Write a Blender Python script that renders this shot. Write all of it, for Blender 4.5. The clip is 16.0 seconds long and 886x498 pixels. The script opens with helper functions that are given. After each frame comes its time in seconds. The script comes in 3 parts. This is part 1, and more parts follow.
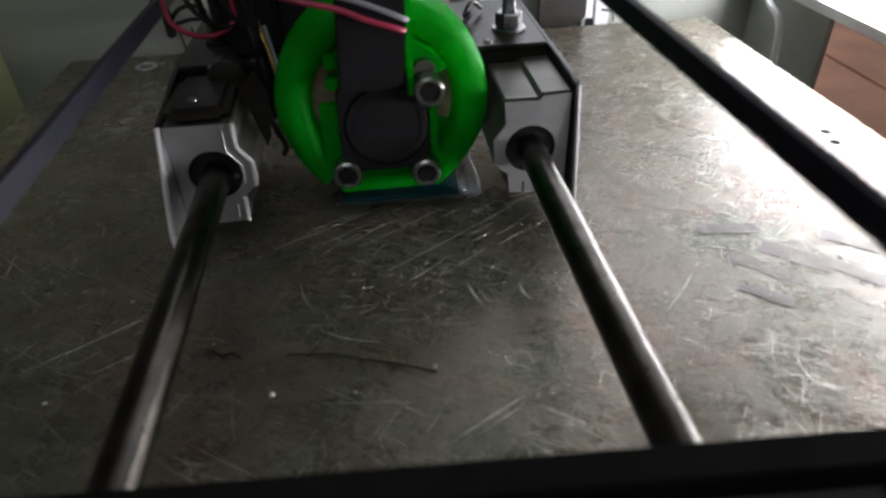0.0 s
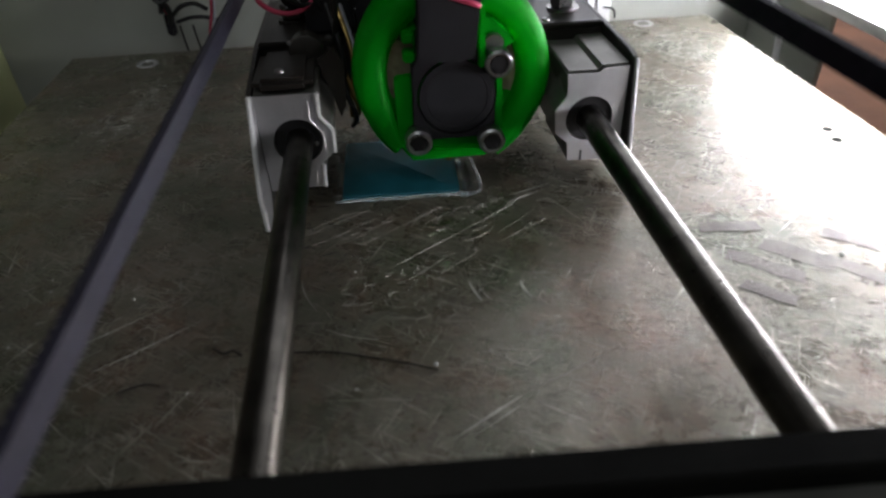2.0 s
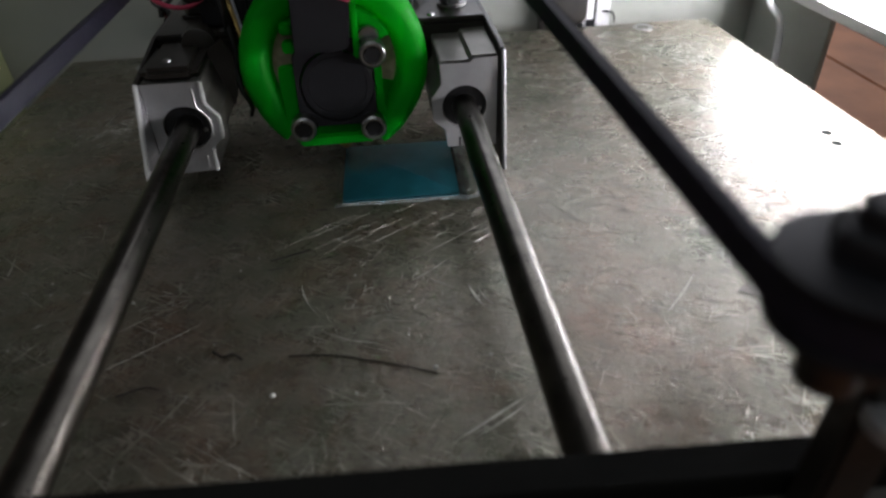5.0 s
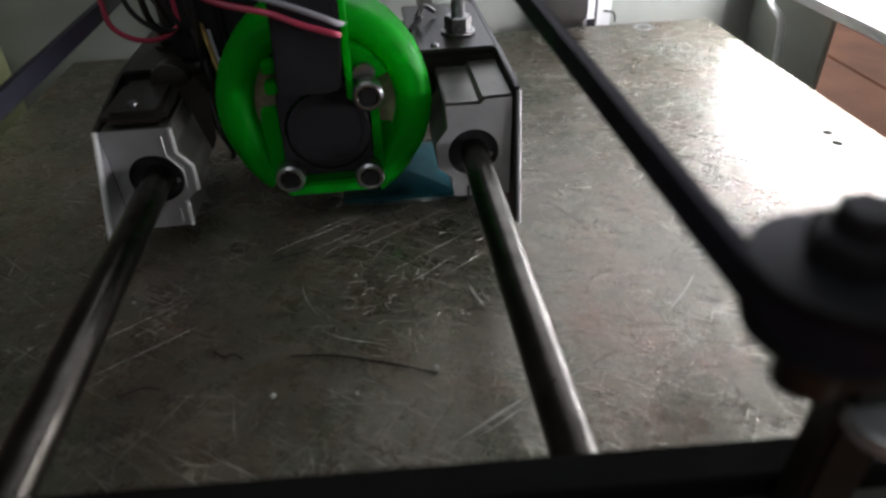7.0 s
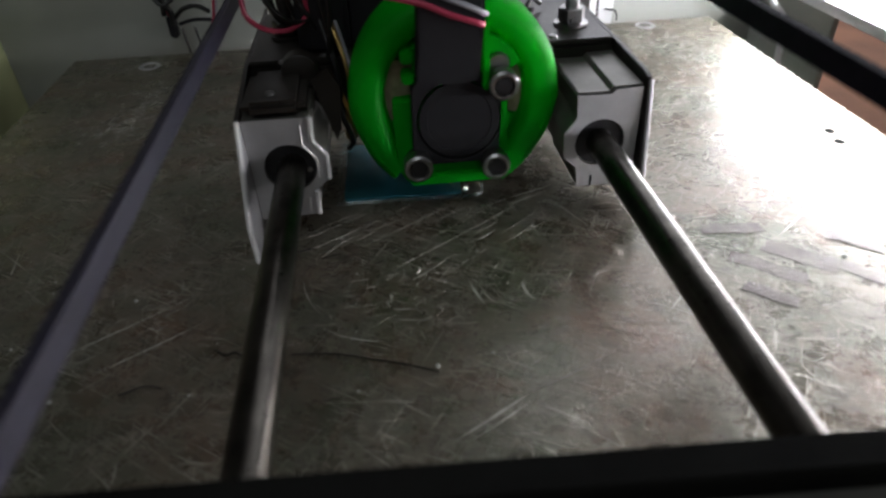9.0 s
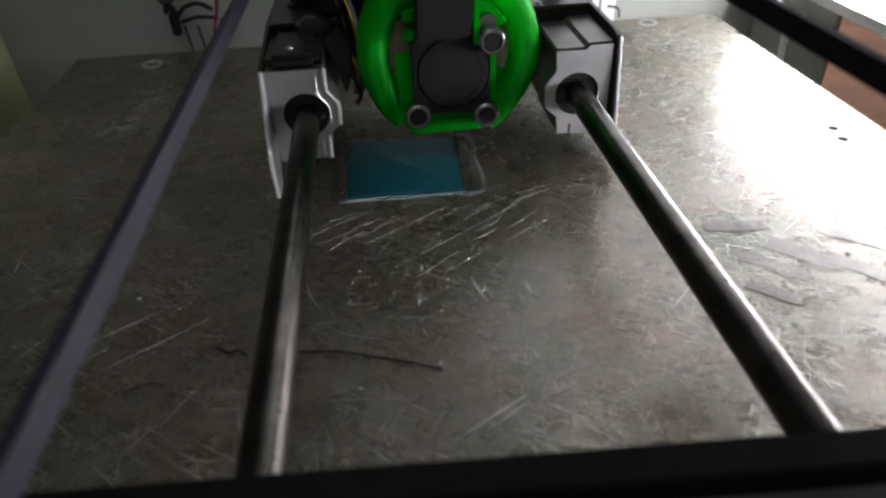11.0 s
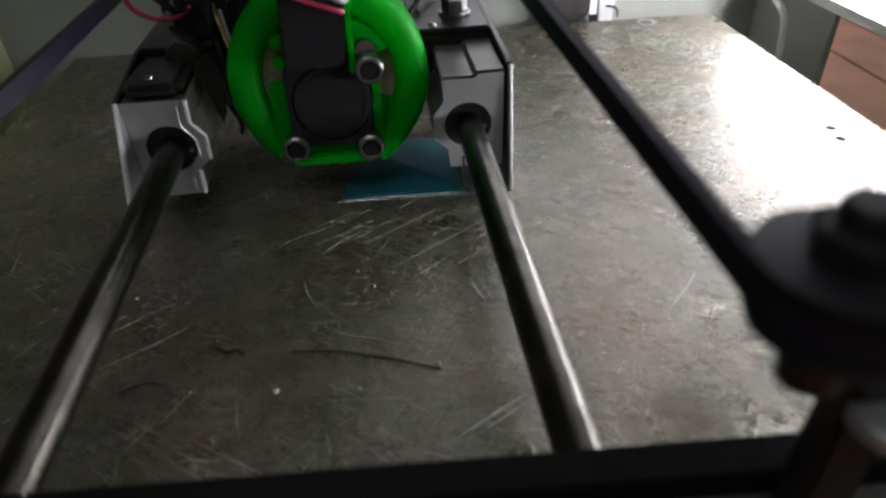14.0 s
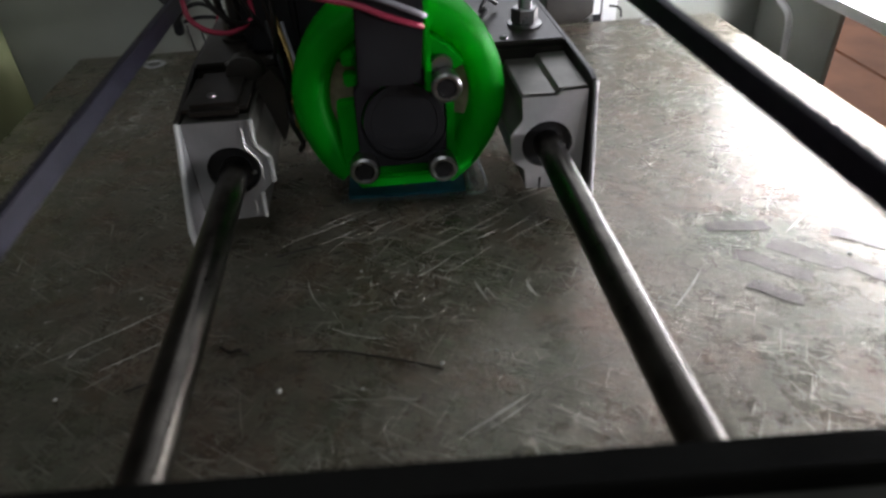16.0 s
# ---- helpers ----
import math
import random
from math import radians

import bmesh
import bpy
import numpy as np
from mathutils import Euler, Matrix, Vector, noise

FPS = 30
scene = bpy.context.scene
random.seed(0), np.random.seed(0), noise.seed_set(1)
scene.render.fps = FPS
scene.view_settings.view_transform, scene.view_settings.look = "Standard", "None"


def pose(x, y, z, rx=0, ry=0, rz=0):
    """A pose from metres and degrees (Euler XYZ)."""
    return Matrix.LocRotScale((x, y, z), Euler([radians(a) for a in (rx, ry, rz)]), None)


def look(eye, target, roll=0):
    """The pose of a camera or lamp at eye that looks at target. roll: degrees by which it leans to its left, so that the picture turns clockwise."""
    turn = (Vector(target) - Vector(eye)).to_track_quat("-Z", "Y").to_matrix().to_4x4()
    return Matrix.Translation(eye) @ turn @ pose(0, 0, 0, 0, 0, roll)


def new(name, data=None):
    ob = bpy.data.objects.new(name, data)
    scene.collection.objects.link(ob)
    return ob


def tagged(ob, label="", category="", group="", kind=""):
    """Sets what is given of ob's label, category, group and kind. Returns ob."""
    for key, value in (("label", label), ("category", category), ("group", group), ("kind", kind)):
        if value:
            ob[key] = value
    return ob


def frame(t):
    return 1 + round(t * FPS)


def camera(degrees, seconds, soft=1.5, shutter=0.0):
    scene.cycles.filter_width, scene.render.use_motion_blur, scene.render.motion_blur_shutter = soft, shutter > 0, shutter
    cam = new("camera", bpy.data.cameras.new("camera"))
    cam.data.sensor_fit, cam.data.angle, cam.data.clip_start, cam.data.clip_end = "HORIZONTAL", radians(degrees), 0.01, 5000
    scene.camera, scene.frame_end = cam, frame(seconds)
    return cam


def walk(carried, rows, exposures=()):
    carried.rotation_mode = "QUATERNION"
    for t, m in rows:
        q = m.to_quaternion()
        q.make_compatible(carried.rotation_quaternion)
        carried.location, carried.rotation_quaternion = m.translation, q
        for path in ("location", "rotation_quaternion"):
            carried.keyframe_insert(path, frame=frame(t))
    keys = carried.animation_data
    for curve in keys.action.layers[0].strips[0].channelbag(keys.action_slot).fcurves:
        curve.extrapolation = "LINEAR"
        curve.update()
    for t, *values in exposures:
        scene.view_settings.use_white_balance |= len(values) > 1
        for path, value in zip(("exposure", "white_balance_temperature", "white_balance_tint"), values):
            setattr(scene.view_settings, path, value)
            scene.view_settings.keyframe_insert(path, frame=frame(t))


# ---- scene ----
# lengths below are in millimetres and turned into metres by MM
MM = 0.001
EYE_Z = 119.3

# ---------------------------------------------------------------- camera
cam = camera(68.1, 16.0, soft=2.4, shutter=0.4)
# near things are a little out of focus
cam.data.dof.use_dof, cam.data.dof.focus_distance, cam.data.dof.aperture_fstop = True, 0.25, 15.0
# slow drift of the mount: seconds, turn about its own x and y axes in degrees
DRIFT = [(0.0, 0, 0), (0.5, 0.05, 0), (1.0, -0.03, 0.08), (1.5, -0.03, 0.08), (2.0, -0.19, 0.1), (2.5, -0.1, 0.13),
         (3.0, -0.02, 0.13), (3.5, -0.1, 0.09), (4.0, 0, 0.01), (4.5, 0.1, 0.05), (5.8, 0.1, 0.1), (7.0, 0.09, 0.14), (7.5, 0.09, 0.2),
         (8.0, 0.1, 0.08), (8.5, -0.03, 0.2), (9.0, -0.03, 0.26), (10.2, -0.15, 0.38), (11.5, -0.25, 0.49), (12.0, -0.17, 0.44),
         (12.5, -0.03, 0.39), (13.0, -0.27, 0.33), (13.5, -0.25, 0.37), (14.0, -0.27, 0.32), (14.5, -0.2, 0.38),
         (15.0, -0.18, 0.33), (15.5, -0.18, 0.5), (16.0, -0.25, 0.62)]
REST = pose(0, 0, EYE_Z * MM, 90 - 35.972, 1.796, -6.695)
walk(cam, [(t, REST @ pose(0, 0, 0, a, b, 0)) for t, a, b in DRIFT], exposures=[(0.0, 1.22), (16.0, 1.22)])

# ---------------------------------------------------------------- world and lamps
world = bpy.data.worlds.new("world")
scene.world = world
world.use_nodes = True
world.node_tree.nodes["Background"].inputs[0].default_value = (0.75, 0.85, 1.0, 1)
world.node_tree.nodes["Background"].inputs[1].default_value = 0.3


def area(name, m, sx, sy, watts, color):
    data = bpy.data.lights.new(name, "AREA")
    data.shape, data.size, data.size_y, data.energy, data.color = "RECTANGLE", sx, sy, watts, color
    ob = new(name, data)
    ob.matrix_world = m
    return ob


# daylight in the openings of the room's back wall and roof, both unseen
# window assumed from the bright reflections in the bed
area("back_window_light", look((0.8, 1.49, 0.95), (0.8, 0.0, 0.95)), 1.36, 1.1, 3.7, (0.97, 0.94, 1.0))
# soft fill from above, added to lift fronts and tops
area("roof_fill_light", look((-0.25, -0.75, 1.95), (-0.1, 0.1, 0.0)), 1.5, 1.0, 2.3, (0.96, 1.0, 0.95))


# ---------------------------------------------------------------- materials
def material(name, color, rough=0.5, metal=0.0, vary=0.25, scale=60.0, bump=0.1, fine=900.0, second=None, coat=0.0,
             transmission=0.0, emit=0.0, ior=1.45, spec=0.5):
    m = bpy.data.materials.new(name)
    m.use_nodes = True
    nt = m.node_tree
    p = nt.nodes["Principled BSDF"]
    co = nt.nodes.new("ShaderNodeTexCoord")
    a = nt.nodes.new("ShaderNodeTexNoise")
    b = nt.nodes.new("ShaderNodeTexNoise")
    for n, sc in ((a, scale), (b, fine)):
        n.inputs["Scale"].default_value, n.inputs["Detail"].default_value = sc, 5
        nt.links.new(co.outputs["Object"], n.inputs["Vector"])
    mix = nt.nodes.new("ShaderNodeMix")
    mix.data_type = "RGBA"
    second = second or tuple(c * (1 - vary) for c in color)
    mix.inputs[6].default_value, mix.inputs[7].default_value = (*color, 1), (*second, 1)
    ramp = nt.nodes.new("ShaderNodeMapRange")
    ramp.inputs[1].default_value, ramp.inputs[2].default_value = 0.35, 0.68
    nt.links.new(a.outputs[0], ramp.inputs[0])
    nt.links.new(ramp.outputs[0], mix.inputs[0])
    nt.links.new(mix.outputs[2], p.inputs["Base Color"])
    rr = nt.nodes.new("ShaderNodeMapRange")
    rr.inputs[3].default_value, rr.inputs[4].default_value = max(rough - 0.1, 0.02), min(rough + 0.12, 1)
    nt.links.new(b.outputs[0], rr.inputs[0])
    nt.links.new(rr.outputs[0], p.inputs["Roughness"])
    p.inputs["Metallic"].default_value = metal
    p.inputs["Coat Weight"].default_value = coat
    p.inputs["Transmission Weight"].default_value = transmission
    p.inputs["IOR"].default_value = ior
    p.inputs["Specular IOR Level"].default_value = spec
    if emit:
        p.inputs["Emission Color"].default_value = (*color, 1)
        p.inputs["Emission Strength"].default_value = emit
    bp = nt.nodes.new("ShaderNodeBump")
    bp.inputs["Strength"].default_value, bp.inputs["Distance"].default_value = bump, 0.0003
    nt.links.new(b.outputs[0], bp.inputs["Height"])
    nt.links.new(bp.outputs[0], p.inputs["Normal"])
    return m


def printed_plastic(name, color, second):
    """Printed plastic with fine layer lines along z."""
    m = material(name, color, rough=0.38, second=second, scale=40, bump=0.05, spec=0.2)
    nt = m.node_tree
    co = nt.nodes.new("ShaderNodeTexCoord")
    w = nt.nodes.new("ShaderNodeTexWave")
    w.bands_direction = "Z"
    w.inputs["Scale"].default_value, w.inputs["Distortion"].default_value = 900, 0.6
    nt.links.new(co.outputs["Object"], w.inputs["Vector"])
    bp = nt.nodes.new("ShaderNodeBump")
    bp.inputs["Strength"].default_value, bp.inputs["Distance"].default_value = 0.25, 0.0002
    nt.links.new(w.outputs[0], bp.inputs["Height"])
    nt.links.new(bp.outputs[0], nt.nodes["Principled BSDF"].inputs["Normal"])
    # thin printed walls let some light through
    thin = nt.nodes.new("ShaderNodeBsdfTranslucent")
    thin.inputs["Color"].default_value = (color[0], min(1.0, color[1] * 1.7), color[2], 1)
    both = nt.nodes.new("ShaderNodeMixShader")
    both.inputs[0].default_value = 0.4
    nt.links.new(nt.nodes["Principled BSDF"].outputs[0], both.inputs[1])
    nt.links.new(thin.outputs[0], both.inputs[2])
    nt.links.new(both.outputs[0], nt.nodes["Material Output"].inputs["Surface"])
    return m


def bed_metal():
    """Worn dull metal plate: blotches, stains, fine scratches in several directions."""
    m = bpy.data.materials.new("worn_bed_metal")
    m.use_nodes = True
    nt = m.node_tree
    p = nt.nodes["Principled BSDF"]
    link = nt.links.new
    co = nt.nodes.new("ShaderNodeTexCoord").outputs["Object"]

    def noise_of(scale, detail=6, rough=0.6, vec=co, distort=0.0):
        n = nt.nodes.new("ShaderNodeTexNoise")
        n.inputs["Scale"].default_value, n.inputs["Detail"].default_value = scale, detail
        n.inputs["Roughness"].default_value, n.inputs["Distortion"].default_value = rough, distort
        link(vec, n.inputs["Vector"])
        return n.outputs[0]

    def ranged(v, a, b, c=0.0, d=1.0):
        r = nt.nodes.new("ShaderNodeMapRange")
        for i, x in enumerate((a, b, c, d)):
            r.inputs[i + 1].default_value = x
        link(v, r.inputs[0])
        return r.outputs[0]

    def mixed(fac, a, b):
        n = nt.nodes.new("ShaderNodeMix")
        n.data_type = "RGBA"
        link(fac, n.inputs[0])
        for v, i in ((a, 6), (b, 7)):
            if isinstance(v, tuple):
                n.inputs[i].default_value = (*v, 1)
            else:
                link(v, n.inputs[i])
        return n.outputs[2]

    def math_of(op, a, b):
        n = nt.nodes.new("ShaderNodeMath")
        n.operation = op
        for i, v in enumerate((a, b)):
            if isinstance(v, (int, float)):
                n.inputs[i].default_value = v
            else:
                link(v, n.inputs[i])
        return n.outputs[0]

    def scratch(angle, length, width, seed, cut):
        mp = nt.nodes.new("ShaderNodeMapping")
        mp.inputs["Rotation"].default_value = (0, 0, radians(angle))
        mp.inputs["Location"].default_value = (seed, seed * 0.7, 0)
        link(co, mp.inputs["Vector"])
        sc = nt.nodes.new("ShaderNodeVectorMath")
        sc.operation = "MULTIPLY"
        sc.inputs[1].default_value = (1.0 / length, 1.0 / width, 0)
        link(mp.outputs[0], sc.inputs[0])
        n = noise_of(1.0, 2, 0.5, sc.outputs[0], 0.6)
        return ranged(n, cut, cut + 0.07)

    blotch = ranged(noise_of(22, 7, 0.62), 0.35, 0.65)
    cloud = ranged(noise_of(70, 9, 0.78, distort=0.2), 0.36, 0.68)
    grain = noise_of(1400, 4, 0.7)
    # olive and brown blotches; olive set greener to carry the ring's green reflection
    col = mixed(blotch, (0.058, 0.082, 0.044), (0.16, 0.126, 0.094))
    col = mixed(ranged(noise_of(26, 8, 0.7, distort=0.3), 0.48, 0.66), col, (0.17, 0.096, 0.062))
    col = mixed(math_of("MULTIPLY", cloud, 0.55), col, (0.165, 0.155, 0.125))
    col = mixed(math_of("MULTIPLY", ranged(noise_of(330, 6, 0.75, distort=1.0), 0.5, 0.68), 0.28), col, (0.17, 0.16, 0.14))
    col = mixed(math_of("MULTIPLY", ranged(noise_of(150, 8, 0.8, distort=0.4), 0.48, 0.66), 0.65), col, (0.036, 0.031, 0.026))
    col = mixed(math_of("MULTIPLY", ranged(noise_of(620, 5, 0.8), 0.52, 0.7), 0.6), col, (0.20, 0.185, 0.16))
    rub = nt.nodes.new("ShaderNodeVectorMath")
    rub.operation = "MULTIPLY"
    rub.inputs[1].default_value = (28.0, 120.0, 1.0)
    link(co, rub.inputs[0])
    smear = ranged(noise_of(1.0, 8, 0.72, rub.outputs[0], 0.8), 0.42, 0.62)
    col = mixed(math_of("MULTIPLY", smear, 0.3), col, (0.20, 0.18, 0.15))
    flake = ranged(noise_of(190, 3, 0.5, distort=2.2), 0.60, 0.66)
    col = mixed(math_of("MULTIPLY", flake, 0.45), col, (0.26, 0.245, 0.21))
    marks = None
    for angle, length, width, seed, cut in ((35, 0.02, 0.0006, 0.1, 0.645), (44, 0.035, 0.0005, 3.1, 0.655), (-58, 0.016, 0.0006, 5.3, 0.65),
                                            (8, 0.022, 0.0007, 8.7, 0.66), (80, 0.014, 0.0006, 12.2, 0.66), (27, 0.012, 0.0004, 17.9, 0.64)):
        v = scratch(angle, length, width, seed, cut)
        marks = v if marks is None else math_of("MAXIMUM", marks, v)
    patch = ranged(noise_of(38, 5, 0.65), 0.38, 0.56)
    marks = math_of("MULTIPLY", marks, patch)
    col = mixed(math_of("MULTIPLY", marks, 0.75), col, (0.40, 0.39, 0.34))
    tint = nt.nodes.new("ShaderNodeMix")
    tint.data_type, tint.blend_type = "RGBA", "MULTIPLY"
    tint.inputs[0].default_value, tint.inputs[7].default_value = 1.0, (1.0, 0.99, 0.95, 1)
    link(col, tint.inputs[6])
    link(tint.outputs[2], p.inputs["Base Color"])
    p.inputs["Metallic"].default_value = 0.5
    p.inputs["Specular IOR Level"].default_value = 1.0
    rough = ranged(cloud, 0, 1, 0.17, 0.34)
    rough = math_of("ADD", rough, math_of("MULTIPLY", grain, 0.08))
    rough = math_of("ADD", rough, math_of("MULTIPLY", marks, 0.15))
    link(rough, p.inputs["Roughness"])
    h = math_of("ADD", math_of("MULTIPLY", noise_of(260, 6, 0.7), 0.6), math_of("MULTIPLY", marks, 0.7))
    h = math_of("ADD", h, math_of("MULTIPLY", grain, 0.25))
    bp = nt.nodes.new("ShaderNodeBump")
    bp.inputs["Strength"].default_value, bp.inputs["Distance"].default_value = 0.5, 0.0005
    link(h, bp.inputs["Height"])
    link(bp.outputs[0], p.inputs["Normal"])
    return m


BED = bed_metal()
SCRATCH = material("bright_scratch", (0.54, 0.53, 0.47), 0.45, 0.25, 0.4, 200)
FILM = material("dried_glue_film", (0.13, 0.118, 0.10), 0.36, 0.5, 0.5, 160, 0.6, spec=0.6)
RESIDUE = material("dried_glue", (0.55, 0.55, 0.50), 0.7, 0.0, 0.35, 150, 0.6, 500)
GREEN = printed_plastic("green_printed_plastic", (0.001, 0.42, 0.014), (0.001, 0.32, 0.010))
BLACK = material("black_plastic", (0.019, 0.019, 0.022), 0.5, 0, 0.3, 50, spec=0.25)
SOOT = material("black_painted_steel", (0.024, 0.021, 0.018), 0.32, 0.0, 0.4, 80, 0.2)
RUBBER = material("black_belt_rubber", (0.020, 0.018, 0.028), 0.6, 0, 0.3, 300, 0.3, spec=0.12)
BELT_BACK = material("worn_belt_back", (0.018, 0.017, 0.030), 0.42, 0, 0.25, 200, 0.3)
STEEL = material("polished_rod_steel", (0.092, 0.086, 0.074), 0.3, 1.0, 0.45, 160, 0.06, 700)
ZINC = material("zinc_plated_steel", (0.42, 0.42, 0.42), 0.3, 1.0, 0.3, 150, 0.1)
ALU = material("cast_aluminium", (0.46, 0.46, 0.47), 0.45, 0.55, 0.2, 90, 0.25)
# near-white, so thin tubes of it pass for light caught on edges
GLINT = material("edge_glint_metal", (0.93, 0.93, 0.92), 0.22, 0.3, 0.15, 200, 0.1)
ALU_TOP = material("darker_aluminium", (0.20, 0.195, 0.175), 0.4, 0.6, 0.4, 60, 0.2)
MATT = material("matt_black_paint", (0.010, 0.010, 0.009), 0.75, 0, 0.4, 60, 0.2, spec=0.06)
SEAL = material("bearing_seal", (0.018, 0.018, 0.02), 0.35, 0.0, 0.3, 120)
BRASS = material("brass", (0.55, 0.38, 0.14), 0.35, 1.0, 0.3, 120)
WOOL = material("beige_insulation", (0.46, 0.38, 0.27), 0.85, 0, 0.45, 260, 0.9, 700)
RED = material("red_wire", (0.36, 0.035, 0.075), 0.35, 0, 0.2, 100)
WIRE = material("black_wire", (0.012, 0.012, 0.012), 0.4, 0, 0.2, 100)
GREY_WIRE = material("grey_wire", (0.30, 0.30, 0.33), 0.4, 0, 0.2, 100)
WALL = material("grey_painted_panel", (0.33, 0.345, 0.31), 0.6, 0, 0.15, 12, 0.15)
LEFT_WALL = material("pale_yellow_green_panel", (0.56, 0.61, 0.33), 0.6, 0, 0.2, 10, 0.15)
WHITE = material("white_plastic", (0.78, 0.79, 0.80), 0.4, 0, 0.12, 40)
GLOW = material("white_led", (0.97, 0.95, 1.0), 0.4, emit=20.0)
WOOD = material("orange_brown_wood", (0.62, 0.25, 0.11), 0.55, 0, 0.35, 18, 0.3, 300)
DARKWOOD = material("dark_wood_gap", (0.10, 0.04, 0.02), 0.7, 0, 0.3, 30)
ROOM = material("room_paint", (0.33, 0.33, 0.32), 0.8, 0, 0.1, 2)
BLUE = material("translucent_blue_filament", (0.032, 0.28, 0.36), 0.42, 0, 0.3, 120, 0.1, 300, spec=0.3, transmission=0.7)
CLEAR = material("clear_filament", (0.82, 0.93, 0.95), 0.08, 0, 0.1, 120, 0.25, 300, transmission=0.97)
HAIR = material("dark_filament_hair", (0.015, 0.012, 0.01), 0.5, 0, 0.2, 100)
CRUMB = material("white_crumb", (0.5, 0.5, 0.46), 0.5, 0, 0.2, 100)


# ---------------------------------------------------------------- mesh helpers
def part(name, bm, mat, parent=None, label="", smooth=True):
    bmesh.ops.recalc_face_normals(bm, faces=bm.faces)
    bmesh.ops.scale(bm, vec=(MM, MM, MM), verts=bm.verts)
    me = bpy.data.meshes.new(name)
    bm.to_mesh(me)
    bm.free()
    me.materials.append(mat)
    if smooth:
        me.shade_smooth()
        me.set_sharp_from_angle(angle=radians(35))
    ob = new(name, me)
    if parent:
        ob.parent = parent
    if label:
        ob["label"] = label
    return ob


def empty(name, x, y, z):
    ob = new(name)
    ob.empty_display_size = 0.01
    ob.location = (x * MM, y * MM, z * MM)
    return ob


def box(x0, x1, y0, y1, z0, z1, bevel=0.0, seg=2, bm=None):
    out = bm or bmesh.new()
    one = bmesh.new()
    bmesh.ops.create_cube(one, size=1)
    for v in one.verts:
        v.co = Vector((x0 + (v.co.x + 0.5) * (x1 - x0), y0 + (v.co.y + 0.5) * (y1 - y0), z0 + (v.co.z + 0.5) * (z1 - z0)))
    if bevel:
        bmesh.ops.bevel(one, geom=one.edges[:], offset=bevel, segments=seg, affect="EDGES")
    join(out, one)
    return out


def join(out, one):
    made = {v: out.verts.new(v.co) for v in one.verts}
    for f in one.faces:
        out.faces.new([made[v] for v in f.verts])
    one.free()


def rings(loops, closed=False, caps=True, bm=None):
    """Skin a row of equal closed loops."""
    out = bm or bmesh.new()
    vs = [[out.verts.new(p) for p in lp] for lp in loops]
    n = len(vs[0])
    pairs = list(zip(vs, vs[1:])) + ([(vs[-1], vs[0])] if closed else [])
    for a, b in pairs:
        for i in range(n):
            out.faces.new((a[i], a[(i + 1) % n], b[(i + 1) % n], b[i]))
    if caps and not closed:
        out.faces.new(vs[0][::-1])
        out.faces.new(vs[-1])
    return out


def turned(axis, origin, profile, seg=32, bm=None):
    """A body of revolution: profile of (along, radius) round x, y or z through origin."""
    o = Vector(origin)
    k = "xyz".index(axis)
    d = Vector((k == 0, k == 1, k == 2))
    u, w = (Vector((0, 1, 0)), Vector((0, 0, 1))) if k == 0 else (Vector((1, 0, 0)), Vector((0, 0, 1))) if k == 1 else (Vector((1, 0, 0)), Vector((0, 1, 0)))
    loops = [[o + d * s + (u * math.cos(2 * math.pi * i / seg) + w * math.sin(2 * math.pi * i / seg)) * max(r, 0.001) for i in range(seg)] for s, r in profile]
    return rings(loops, bm=bm)


def tube(points, r, seg=8, steps=8, bm=None):
    """A round wire along a smooth curve through the points."""
    pts = [Vector(p) for p in points]
    ext = [2 * pts[0] - pts[1], *pts, 2 * pts[-1] - pts[-2]]
    line = []
    for i in range(1, len(ext) - 2):
        a, b, c, d = ext[i - 1:i + 3]
        for s in range(steps):
            t = s / steps
            line.append(0.5 * (2 * b + (c - a) * t + (2 * a - 5 * b + 4 * c - d) * t * t + (3 * b - a - 3 * c + d) * t ** 3))
    line.append(pts[-1])
    loops = []
    side = Vector((0.31, 0.22, 0.93))
    for i, q in enumerate(line):
        way = (line[min(i + 1, len(line) - 1)] - line[max(i - 1, 0)]).normalized()
        u = (side - way * side.dot(way)).normalized()
        w = way.cross(u)
        side = u
        loops.append([q + (u * math.cos(2 * math.pi * k / seg) + w * math.sin(2 * math.pi * k / seg)) * r for k in range(seg)])
    return rings(loops, bm=bm)


